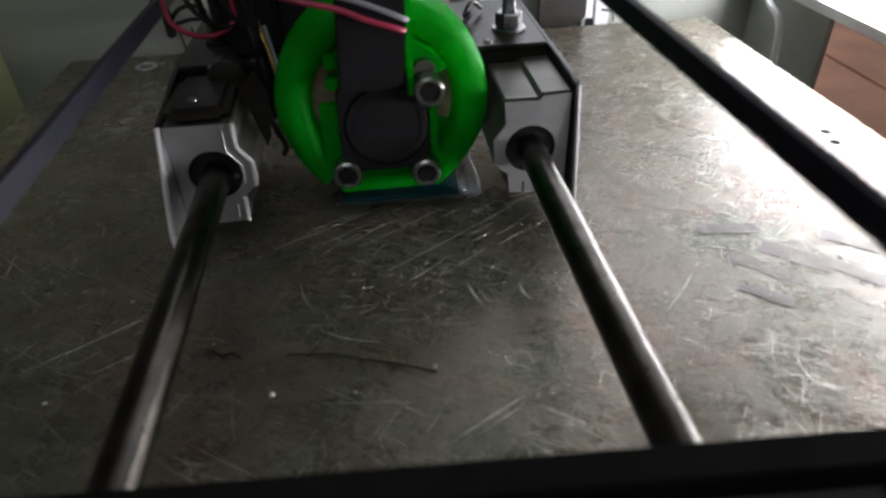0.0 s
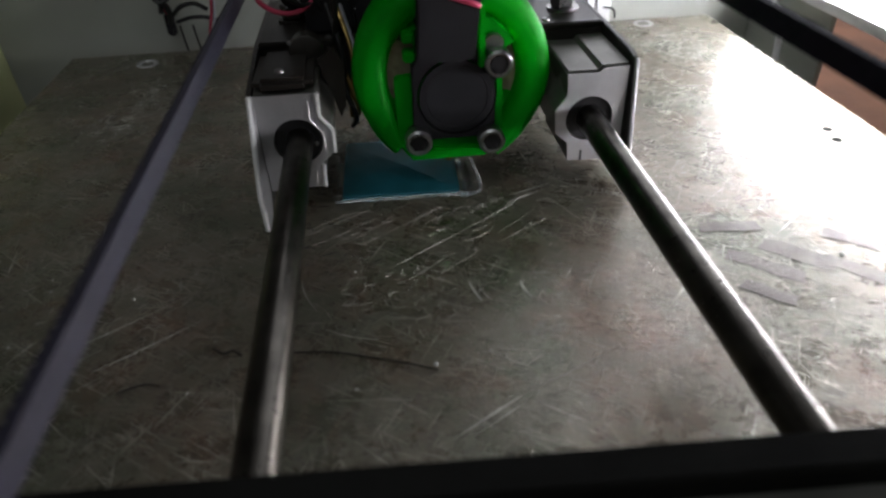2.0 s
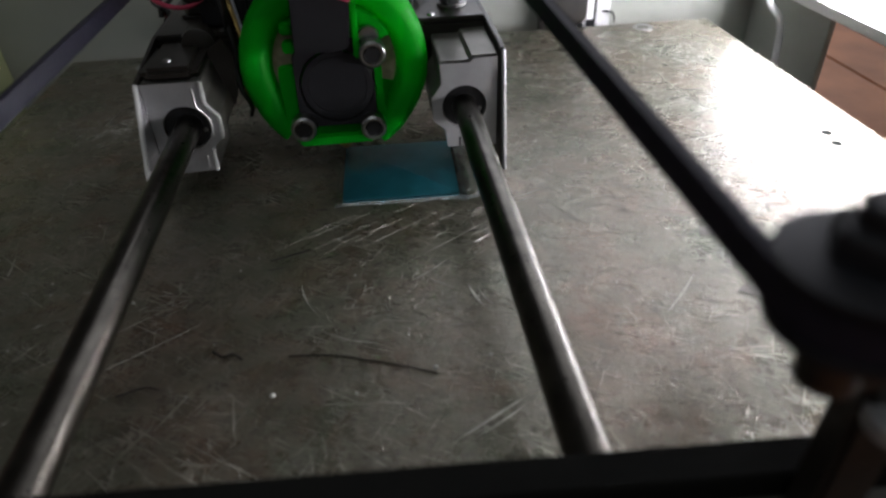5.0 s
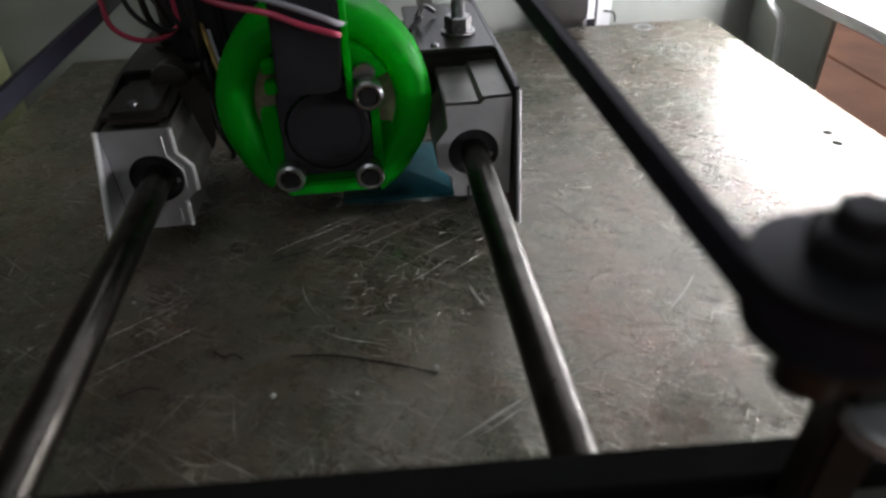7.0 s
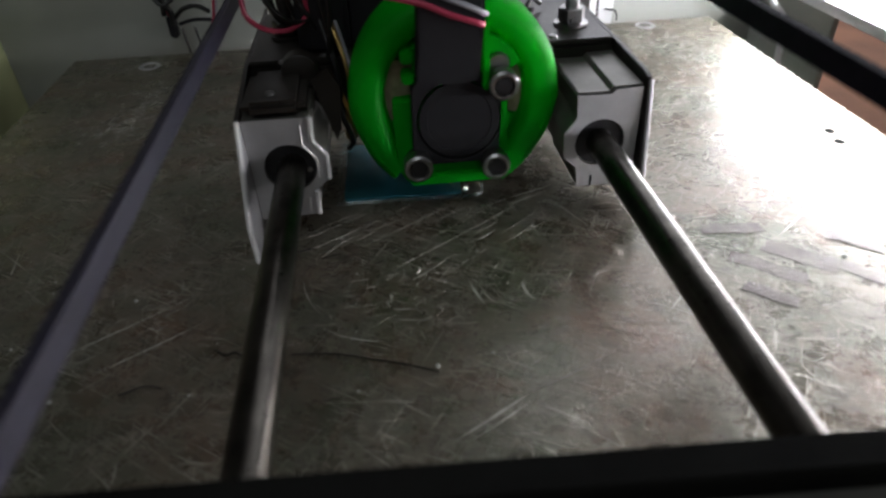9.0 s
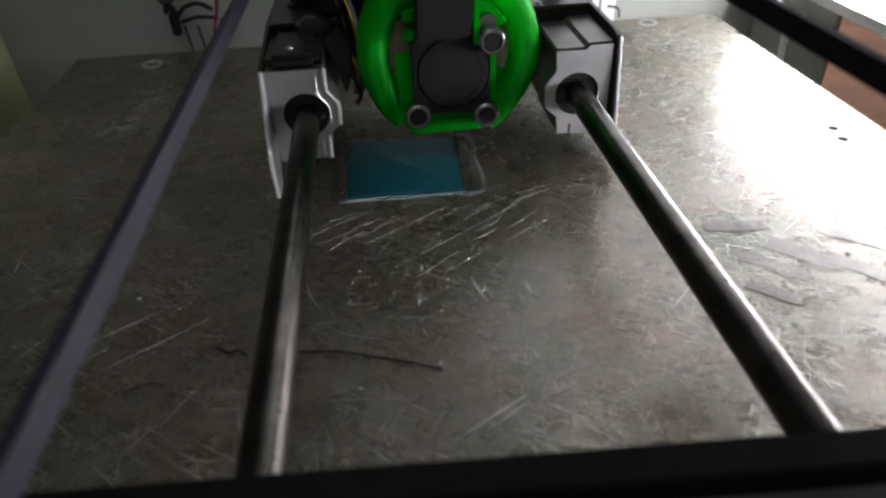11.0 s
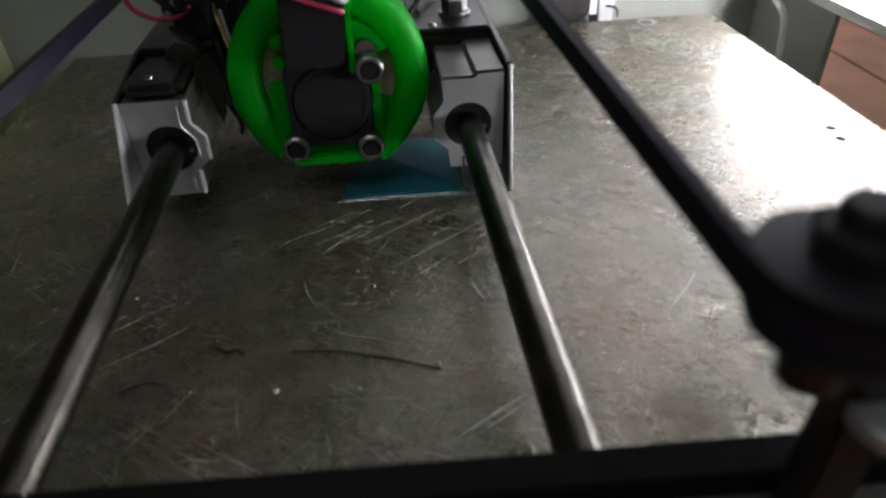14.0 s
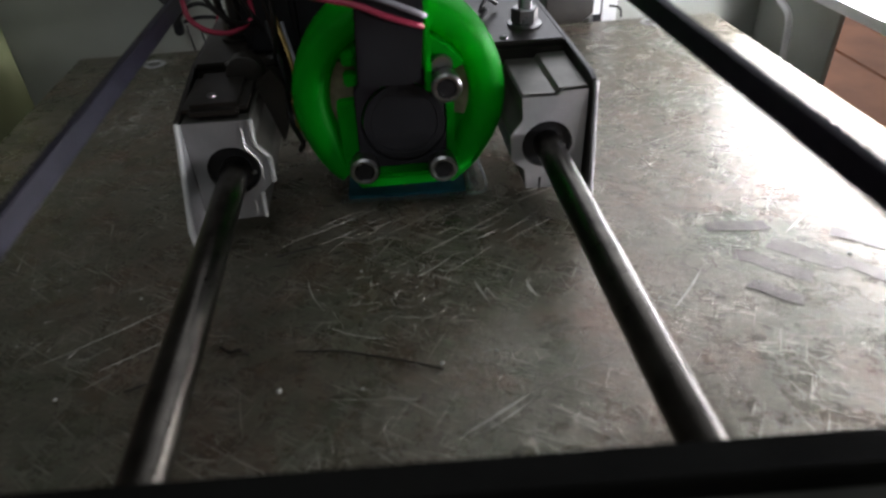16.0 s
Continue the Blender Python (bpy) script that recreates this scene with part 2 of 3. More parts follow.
def prism(profile, y0, y1, hole=None, plane="xz", bevel=0.0):
    """A profile drawn in x and z (or y and z) pushed along the third axis, with a round hole."""
    bm = bmesh.new()

    def at(a, b, s):
        return (a, s, b) if plane == "xz" else (s, a, b)

    loop = [bm.verts.new(at(a, b, y0)) for a, b in profile]
    edges = [bm.edges.new((loop[i], loop[(i + 1) % len(loop)])) for i in range(len(loop))]
    if hole:
        cx, cz, r = hole
        ring = [bm.verts.new(at(cx + r * math.cos(2 * math.pi * i / 32), cz + r * math.sin(2 * math.pi * i / 32), y0)) for i in range(32)]
        edges += [bm.edges.new((ring[i], ring[(i + 1) % 32])) for i in range(32)]
        bmesh.ops.triangle_fill(bm, use_beauty=True, use_dissolve=True, edges=edges)
    else:
        bm.faces.new(loop)
    got = bmesh.ops.extrude_face_region(bm, geom=bm.faces[:])
    move = (0, y1 - y0, 0) if plane == "xz" else (y1 - y0, 0, 0)
    bmesh.ops.translate(bm, vec=move, verts=[g for g in got["geom"] if isinstance(g, bmesh.types.BMVert)])
    bmesh.ops.recalc_face_normals(bm, faces=bm.faces)
    if bevel:
        sharp = [e for e in bm.edges if len(e.link_faces) == 2 and e.calc_face_angle(0) > 0.6 and not hole] or \
                [e for e in bm.edges if len(e.link_faces) == 2 and e.calc_face_angle(0) > 0.35]
        bmesh.ops.bevel(bm, geom=sharp, offset=bevel, segments=2, affect="EDGES", clamp_overlap=True)
    return bm


def structure(name, bm, mat, label, category):
    return tagged(part(name, bm, mat), label, category, kind="structure")


# ---------------------------------------------------------------- the enclosure and the room
structure("wall_back", box(-213, 234, 388, 394, -90, 90), WALL, "grey painted back panel of the printer enclosure", "panel")
structure("wall_left", box(-213, -207, 290, 387.8, -90, 62, 0.4), LEFT_WALL, "pale yellow-green side panel of the printer enclosure", "panel")
structure("wall_right", box(231, 234, 312, 387.8, -90, 74, 0.4), WALL, "grey painted side panel with an open front part", "panel")
structure("floor", box(-230, 234, -80, 410, -100, -90), SOOT, "dark base plate of the printer enclosure", "base plate")
table = structure("table_top", box(-900, 900, -600, 900, -140, -106), DARKWOOD, "orange-brown plank table under the printer", "table top")
for i in range(14):
    part("board", box(-898 + i * 131, -898 + i * 131 + 129.2, -598, 898, -105.9, -100.5, 0.8), WOOD, table)

for nm, b6 in (("room_floor", (-1500, 2100, -1500, 1500, -880, -860)),  ("room_wall_right", (2100, 2120, -1500, 1500, -860, 2000)), ("room_wall_front", (-1500, 2100, -1520, -1500, -860, 2000)),
               ("room_wall_left", (-1520, -1500, -1500, 1500, -860, 2000))):
    structure(nm, box(*b6), ROOM, "plain painted room surface round the table", "room wall")
# opening for the assumed window, out of view
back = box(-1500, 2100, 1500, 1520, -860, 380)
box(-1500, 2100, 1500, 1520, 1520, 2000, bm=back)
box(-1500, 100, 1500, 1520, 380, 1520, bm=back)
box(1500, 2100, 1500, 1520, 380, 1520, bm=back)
structure("room_wall_back", back, ROOM, "plain unseen room wall with an opening for the assumed window", "room wall")
# opening made to match the added fill lamp
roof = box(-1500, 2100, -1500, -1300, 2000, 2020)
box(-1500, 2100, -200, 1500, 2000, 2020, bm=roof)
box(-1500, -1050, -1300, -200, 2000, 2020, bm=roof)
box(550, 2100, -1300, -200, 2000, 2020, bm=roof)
structure("room_ceiling", roof, ROOM, "plain unseen room ceiling with an opening for the added fill", "ceiling")


def led_strip():
    root = tagged(empty("led_strip", 221, 0, 18), "lit white LED strip on a white ledge along the side panel", "led strip")
    part("ledge", box(-2.6, 6.8, -60, 386, 0, 6.4, 1.0), WHITE, root)
    part("backing", box(3.5, 6.8, -60, 386, 6.45, 56, 0.5), WHITE, root)
    dome = turned("x", (0, 0, 0), [(-4.2, 0.2), (-4.0, 2.4), (-3.0, 4.2), (-1.2, 5.0), (0, 5.1)], 14)
    first = part("led", dome, GLOW, root)
    first.location = (3.4 * MM, 20 * MM, 11.6 * MM)
    for row in range(2):
        for i in range(33):
            if row == 0 and i == 0:
                continue
            ob = new("led", first.data)
            ob.parent = root
            ob.location = (3.4 * MM, (20 + i * 11.2) * MM, (11.6 + row * 18) * MM)


led_strip()


def wall_cable():
    bm = tube([(214, 352, 60), (215, 350, 30), (216, 346, 14), (219, 337, 6), (220, 334, -10), (221, 334, -40)], 1.9, 10)
    tagged(part("wall_cable", bm, WHITE), "pale cable bent down beside the grey side panel", "cable")


wall_cable()


def rear_bracket():
    root = tagged(empty("rear_guide", 130, 381, -20), "bright metal guide with dark slots on the back panel", "guide rail")
    part("rail", box(-8, -1.5, -4, 6.6, -50, 120, 0.5), WHITE, root)
    part("rail", box(0.5, 9, -2, 6.6, -50, 120, 0.5), WHITE, root)
    part("slot", box(-1.4, 0.4, -1, 6.5, -50, 120), BLACK, root)
    part("foot", box(-6, -1.6, -5, -4.05, 14, 21), BLACK, root)
    part("hook", tube([(4, -3, 25), (9, -3, 24), (11, -3, 22), (11.5, -3, 18)], 0.6), BLACK, root)


rear_bracket()


def rear_plate():
    bm = prism([(96, -4), (117, -4), (124, 2), (124, 26), (96, 26)], 376, 380, bevel=0.4)
    tagged(part("bracket_plate", bm, SOOT), "dark folded sheet metal bracket at the back panel", "bracket")


rear_plate()


def rear_connector():
    root = tagged(empty("rear_connector", -106, 380, 0), "black plug with thin dangling wires at the back panel", "connector")
    part("housing", box(-7, -2.4, -2, 3, 5, 17, 1), BLACK, root)
    for pts, r in (([(-9, -2, 42), (-8, -3, 28), (-3, -3, 20), (-4, -1, 12)], 1.6), ([(-4, -2, 44), (-5, -4, 30), (-7, -3, 18)], 1.3),
                   ([(-12, -1, 30), (-7, -4, 24), (-1, -3, 26), (6, -1, 34)], 1.2), ([(-2, -2, 16), (4, -4, 21), (11, -3, 22), (17, -1, 18)], 1.2)):
        part("wire", tube(pts, r), WIRE, root)
    part("clip", tube([(-1, 0, 12), (8, 0, 14), (18, 0, 13), (24, 0, 9)], 1.0), BLACK, root)
    for dx in (0, 7):
        part("wire", tube([(dx, 0, 10), (dx + 1, -1, 2), (dx + 2, -1, -8)], 0.6), WIRE, root)
    part("wire", tube([(22, -2, 40), (20, -3, 20), (16, -3, 6), (15, -2, -4)], 0.8), RED, root, "red wire")
    part("wire", tube([(25, -2, 40), (21, -3, 18), (18, -3, 4), (16, -2, -3)], 0.7), GREY_WIRE, root, "grey wire")
    part("wire", tube([(-10, -2, 40), (-8, -2, 26), (-4, 0, 15)], 0.9), RED, root, "red wire")


rear_connector()

# ---------------------------------------------------------------- print bed
bed = structure("print_bed", box(-163, 193, 30, 367.5, -6, 0, 0.6), BED, "scratched dull metal print bed with stains and glue residue", "print bed")


def bed_screw(x, y):
    root = tagged(empty("bed_screw", x, y, 0), "countersunk steel screw flush in the print bed", "screw", "bed screws")
    part("rim", turned("z", (0, 0, 0.02), [(0, 5.6), (0.35, 5.4), (0.35, 4.9), (0.02, 4.6)], 28), ALU, root)
    part("head", turned("z", (0, 0, 0.03), [(0, 3.5), (0.3, 3.3), (0.3, 1.5), (0.05, 1.2)], 6), ALU_TOP, root)
    return root


for x, y in ((151.7, 359), (-119, 350)):
    bed_screw(x, y)
for x, y in ((172.4, 209), (174, 218)):
    hole = turned("z", (x, y, 0.05), [(0, 1.9), (0.1, 1.9), (0.1, 0.1)], 20)
    tagged(part("bed_hole", hole, MATT), "small dark drilled hole in the print bed", "hole", "bed holes")


def ribbons(bm, x, y, ang, length, width, bend, rnd, z=0.06):
    n = 7
    prev = None
    for i in range(n):
        s = i / (n - 1) - 0.5
        a = ang + bend * s
        px, py = x + math.cos(ang + bend * s / 2) * length * s, y + math.sin(ang + bend * s / 2) * length * s
        w = width * (1 - (2 * s) ** 2) * rnd.uniform(0.5, 1.2) + 0.02
        nx, ny = -math.sin(a) * w / 2, math.cos(a) * w / 2
        cur = [bm.verts.new((px + nx, py + ny, z)), bm.verts.new((px - nx, py - ny, z)), bm.verts.new((px, py, z + 0.08))]
        if prev:
            bm.faces.new((prev[0], cur[0], cur[2], prev[2]))
            bm.faces.new((prev[2], cur[2], cur[1], prev[1]))
        prev = cur


def bed_scratches():
    rnd = random.Random(4)
    bm = bmesh.new()
    # fields of scratches: centre, spread, count, main direction, its scatter, length, width
    for cx, cy, sx, sy, n, a, sa, ln, w in ((6, 148, 28, 13, 110, 40, 90, 3.2, 0.22), (-82, 150, 30, 14, 22, 30, 60, 3, 0.22), (30, 176, 30, 12, 12, 34, 8, 14, 0.1),
                                            (-5, 180, 24, 12, 9, 33, 8, 16, 0.1), (95, 190, 40, 50, 130, 45, 60, 5, 0.15), (100, 280, 50, 50, 300, 20, 80, 5, 0.17), (120, 240, 40, 50, 120, 38, 25, 9, 0.13),
                                            (30, 102, 40, 14, 16, 34, 30, 5, 0.2), (-60, 150, 40, 40, 12, 34, 20, 6, 0.14), (-106, 290, 20, 30, 26, 40, 60, 5, 0.3),
                                            (115, 135, 25, 18, 26, -40, 30, 5, 0.24), (90, 110, 40, 20, 16, 5, 40, 4, 0.2), (110, 200, 30, 20, 14, 40, 12, 9, 0.2)):
        for _ in range(n):
            ribbons(bm, rnd.gauss(cx, sx * 0.6), rnd.gauss(cy, sy * 0.6), radians(rnd.gauss(a, sa * 0.6)), ln * rnd.uniform(0.3, 1.4),
                    w * rnd.uniform(0.4, 1.3), rnd.uniform(-0.6, 0.6), rnd)
    # single marks: long diagonal scores, curls and gouges
    for x, y, a, ln, w, b in ((18.5, 97, 30, 22, 0.7, 0), (21, 96, 31, 20, 0.4, 0.1), (41, 108, 24, 26, 0.3, 0.1), (-26, 146, -70, 17, 0.55, 0.6), (-14, 128, -24, 17, 0.5, 0.5),
                              (79, 133, 47, 22, 0.7, 0.2), (21.5, 141, -75, 11, 0.8, 0.2), (24, 140, -70, 10, 0.4, 0.6), (35.4, 140, -78, 9, 0.9, 0.9), (-17, 183, 31, 24, 0.25, 0),
                              (4, 178, 33, 34, 0.25, 0), (20, 170, 34, 52, 0.3, 0), (49, 193, 20, 17, 0.6, 0.1), (47, 189, 24, 16, 0.4, 0.1), (10, 154, 38, 16, 0.5, 0.2),
                              (58, 178, -65, 20, 0.3, 0), (112, 205, -52, 40, 0.35, 0), (-78, 139, 33, 44, 0.3, 0.1), (-66, 132, 33, 30, 0.3, 0.1), (-63, 157, -80, 7, 0.3, 0.2),
                              (122, 222, 12, 24, 0.4, 0.1), (118, 240, -50, 30, 0.4, 0.1), (98, 218, 25, 16, 0.4, 0.2), (126, 160, 38, 20, 0.5, 0.1), (100, 168, 4, 9, 0.9, 0.1)):
        ribbons(bm, x, y, radians(a), ln, w, b, rnd)
    tagged(part("bed_scratches", bm, SCRATCH), "fine bright scratches across the metal print bed", "scratches", kind="stuff")
    bm = bmesh.new()
    for cx, cy, sx, sy, n in ((150, 325, 16, 18, 260), (158, 305, 12, 16, 200), (110, 290, 40, 40, 160), (-106, 305, 8, 22, 90), (-112, 276, 12, 12, 110), (-118, 351, 8, 3, 40), (150, 215, 20, 50, 90), (100, 210, 50, 40, 70)):
        for _ in range(n):
            ribbons(bm, rnd.gauss(cx, sx * 0.6), rnd.gauss(cy, sy * 0.6), radians(rnd.uniform(-40, 60)), rnd.uniform(0.5, 2.8), rnd.uniform(0.12, 0.5), rnd.uniform(-1.5, 1.5), rnd, 0.05)
    tagged(part("glue_residue", bm, RESIDUE), "whitish dried glue smears on the print bed", "residue", kind="stuff")
    bm = bmesh.new()
    for i, (x, y, a, ln, w) in enumerate(((107, 140, -42, 22, 6), (119, 143, -42, 22, 7), (131, 134, -44, 18, 6), (102, 128, -42, 15, 5), (106, 160, -4, 20, 5), (138, 148, -40, 16, 5))):
        c, q = math.cos(radians(a)), math.sin(radians(a))
        edge = ((-0.5, -0.5), (-0.2, -0.42), (0.15, -0.55), (0.5, -0.45), (0.46, 0.1), (0.5, 0.5), (0.1, 0.44), (-0.25, 0.55), (-0.5, 0.42))
        loop = [((u + rnd.uniform(-0.04, 0.04)) * ln, (v + rnd.uniform(-0.08, 0.08)) * w) for u, v in edge]
        rings([[(x + u * c - v * q, y + u * q + v * c, z) for u, v in loop] for z in (0.02, 0.07 + 0.03 * i)], bm=bm)
    tagged(part("glue_film", bm, FILM), "thin dried glue film patches on the print bed", "residue", kind="stuff")
    bm = bmesh.new()
    for x, y, a, ln, w in ((-23, 193.6, -5, 5, 1.0), (26, 173, 6, 6, 0.8), (-36, 162, 10, 5, 0.8), (-20, 165.5, 20, 6, 0.8), (-5, 160, 30, 4, 0.7)):
        ribbons(bm, x, y, radians(a), ln, w, rnd.uniform(-0.4, 0.4), rnd, 0.05)
    tagged(part("burnt_crumbs", bm, HAIR), "small dark burnt filament crumbs on the bed", "crumbs", kind="stuff")
    bm = bmesh.new()
    spots = [(7.7, 114.5, 0.7), (-32, 111, 0.8), (131, 141, 0.8), (-12, 109, 0.5), (22, 117, 0.5), (-12, 155, 0.5), (-75, 152, 0.6), (-86, 116, 0.6)]
    spots += [(rnd.uniform(-110, 120), rnd.uniform(88, 200), rnd.uniform(0.15, 0.38)) for _ in range(28)]
    for x, y, r in spots:
        one = bmesh.new()
        bmesh.ops.create_icosphere(one, subdivisions=1, radius=r)
        for v in one.verts:
            v.co = Vector((v.co.x * rnd.uniform(0.7, 1.4) + x, v.co.y * rnd.uniform(0.7, 1.4) + y, v.co.z * 0.6 + r * 0.5))
        join(bm, one)
    tagged(part("bed_crumbs", bm, CRUMB), "tiny pale plastic crumbs scattered on the print bed", "crumbs", kind="stuff")


bed_scratches()
tagged(part("filament_hair", tube([(-29, 124, 0.3), (-18, 122.5, 0.35), (-9, 119.5, 0.3), (0, 116, 0.4), (8, 112.5, 0.3)], 0.22, 6), HAIR),
       "long thin dark filament strand lying on the bed", "strand", "filament scraps")
tagged(part("filament_scrap", tube([(-49, 128.6, 0.3), (-46, 126, 0.4), (-43.5, 126.5, 0.6), (-41, 124.5, 0.3)], 0.32, 6), HAIR),
       "short curled dark filament scrap on the bed", "scrap", "filament scraps")
tagged(part("filament_scrap", tube([(-70, 116, 0.3), (-64, 118, 0.4), (-60, 117, 0.3)], 0.2, 6), HAIR),
       "short curled dark filament scrap on the bed", "scrap", "filament scraps")
tagged(part("filament_scrap", tube([(-38, 166, 0.3), (-32, 168, 0.4), (-26, 170, 0.3)], 0.25, 6), HAIR),
       "short curled dark filament scrap on the bed", "scrap", "filament scraps")


def printed_plate():
    """The thin blue print with its clear outline loops."""
    root = tagged(empty("printed_part", 5, 216.5, 0.0), "thin glossy translucent blue rectangular print on the bed", "print")
    root.rotation_euler = (0, 0, radians(-1.8))

    def rounded(hx, hy, r, n=6):
        pts = []
        for cx, cy, a0 in ((hx - r, hy - r, 0), (-hx + r, hy - r, 90), (-hx + r, -hy + r, 180), (hx - r, -hy + r, 270)):
            pts += [(cx + r * math.cos(radians(a0 + 90 * i / n)), cy + r * math.sin(radians(a0 + 90 * i / n))) for i in range(n + 1)]
        return pts

    sl = rounded(20.4, 20.4, 1.4)
    part("slab", rings([[(x * k, y * k, z) for x, y in sl] for z, k in ((0.05, 1.0), (0.85, 1.0), (1.05, 0.985))]), BLUE, root)
    for k, r in ((22.4, 0.17), (21.0, 0.15)):
        lp = rounded(k, k + 0.6, 2.2)
        part("outline", tube([(x, y, 0.5) for x, y in lp + lp[:1]], r, 6, 2), CLEAR, root, "clear glossy outline strand")
    bump = [(20.8, 23.8, 0.6), (25.2, 22, 0.8), (27.4, 12, 1.0), (26.6, 2, 1.6), (27.4, -8, 1.2), (28.0, -16, 1.0), (26.4, -22.5, 0.8), (20, -23, 0.6)]
    part("loop", tube(bump, 0.55, 8), CLEAR, root, "clear glossy loose loop of filament")
    rnd = random.Random(9)
    film = bmesh.new()
    rows = [[film.verts.new((20.9 + j * 1.1 + (0.6 if i % 2 else 0), -21 + i * 3.6, 0.3 + rnd.uniform(0, 2.2) * (j in (1, 2, 3)))) for j in range(5)] for i in range(12)]
    for a, b in zip(rows, rows[1:]):
        for j in range(4):
            film.faces.new((a[j], a[j + 1], b[j + 1], b[j]))
    part("wrinkled_film", film, CLEAR, root, "wrinkled clear film at the edge")


printed_plate()


# ---------------------------------------------------------------- front crossbar, fixed
def front_bar():
    root = tagged(empty("front_crossbar", 0, 58.0, 31), "black crossbar of the frame spanning over the bed", "crossbar")
    root.rotation_euler = (0, 0, radians(-2.6))
    part("beam", box(-190, 190, -6.6, 0, 2.2, 9, 0.6, 3), MATT, root)
    part("lip", box(-190, 190, -14, -6.3, 2.6, 4.8, 0.6), ALU_TOP, root, "bare grey metal lip")


front_bar()

# ---------------------------------------------------------------- gantry: rods, belts and pulleys slide sideways together
gantry = tagged(empty("gantry", 0, 200, 0), "sliding gantry of two steel rods with black belts and pulleys", "gantry")
for x in (-48.9, 44.5):
    part("rod", turned("y", (x, 0, 26.2), [(-166, 3.4), (-165.4, 4.1), (150, 4.2), (150.6, 3.4)], 40), STEEL, gantry, "polished steel rod")


def belt(x, cx, cy, z0, z1, mat):
    """A vertical belt with teeth on its inner side, wrapped round the pulley at its front end."""
    s = 1 if cx > x else -1
    r = abs(cx - x)
    line = [(x, 170.0), (x, cy)]
    for i in range(1, 15):
        a = math.pi * i / 14
        line.append((cx - s * r * math.cos(a), cy - r * math.sin(a)))
    loops = []
    for px, py in line:
        d = Vector((cx - px, cy - py)) if py <= cy else Vector((s, 0))
        d.normalize()
        nx, ny = (d.x * 0.7, d.y * 0.7)
        loops.append([(px - nx, py - ny, z0), (px + nx, py + ny, z0), (px + nx, py + ny, z1), (px - nx, py - ny, z1)])
    ob = part("belt", rings(loops), mat, gantry, "black toothed belt", smooth=False)
    bm = bmesh.new()
    for i in range(150):
        y = cy + 4 + i * 2.0
        box(x + s * 0.6, x + s * 1.25, y, y + 1.0, z0 + 0.1, z1 - 0.1, bm=bm)
    tagged(part("belt_teeth", bm, RUBBER, ob), kind="stuff")


def pulley(cx, cy, z, flange_mat):
    """z: the lower side of the belt."""
    s = 1 if cx > 0 else -1
    pl = part("pulley", turned("z", (cx, cy, z), [(-0.2, 5.6), (4.6, 5.6)], 40), BLACK, gantry, "black belt pulley")
    part("flange", turned("z", (cx, cy, z - 2.0), [(0, 6.6), (0.3, 7.5), (1.5, 7.7), (1.75, 5.5)], 48), flange_mat, pl)
    part("flange", turned("z", (cx, cy, z + 4.65), [(0, 6.0), (0.2, 7.9), (0.9, 8.1), (1.2, 7.2), (1.35, 4)], 48), flange_mat, pl)
    part("nut", turned("z", (cx, cy, z + 6.05), [(0, 4.0), (0.3, 4.3), (2.6, 4.3), (3.1, 3.7)], 6), BLACK, pl)
    part("bolt", turned("z", (cx, cy, z + 9.2), [(0, 2.6), (1.6, 2.6), (2.1, 2.2)], 16), BLACK, pl, "dark bolt end")
    part("axle", turned("z", (cx, cy, z - 9.0), [(0, 3.0), (6.9, 3.0)], 20), SOOT, pl)
    part("arm", box(min(cx + s * 2, cx + s * 17), max(cx + s * 2, cx + s * 17), cy + 0.5, cy + 8, z - 12.95, z - 9.05, 0.5), SOOT, pl)
    arm = part("bracket", box(min(cx + s * 9.5, cx + s * 17), max(cx + s * 9.5, cx + s * 17), cy + 2.5, cy + 8, 31.8, z - 13, 0.8), SOOT, pl)
    part("washer", turned("z", (cx + s * 13.5, cy + 1.0, z - 20.4), [(0, 3.9), (0.3, 4.3), (2.3, 4.3), (2.6, 3.9)], 28), ALU, arm, "silver washer")


belt(49.5, 56.2, -159.5, 79.0, 83.3, RUBBER)
pulley(56.2, -159.5, 79.0, BLACK)
belt(-62.1, -68.8, -163.5, 63.6, 68.3, BELT_BACK)
pulley(-68.8, -163.5, 63.6, ZINC)

# ---------------------------------------------------------------- print head
HY = 183.0
print_head = tagged(empty("print_head", 0, HY, 0), "print head with green fan ring, black fan and two bearing blocks", "print head")


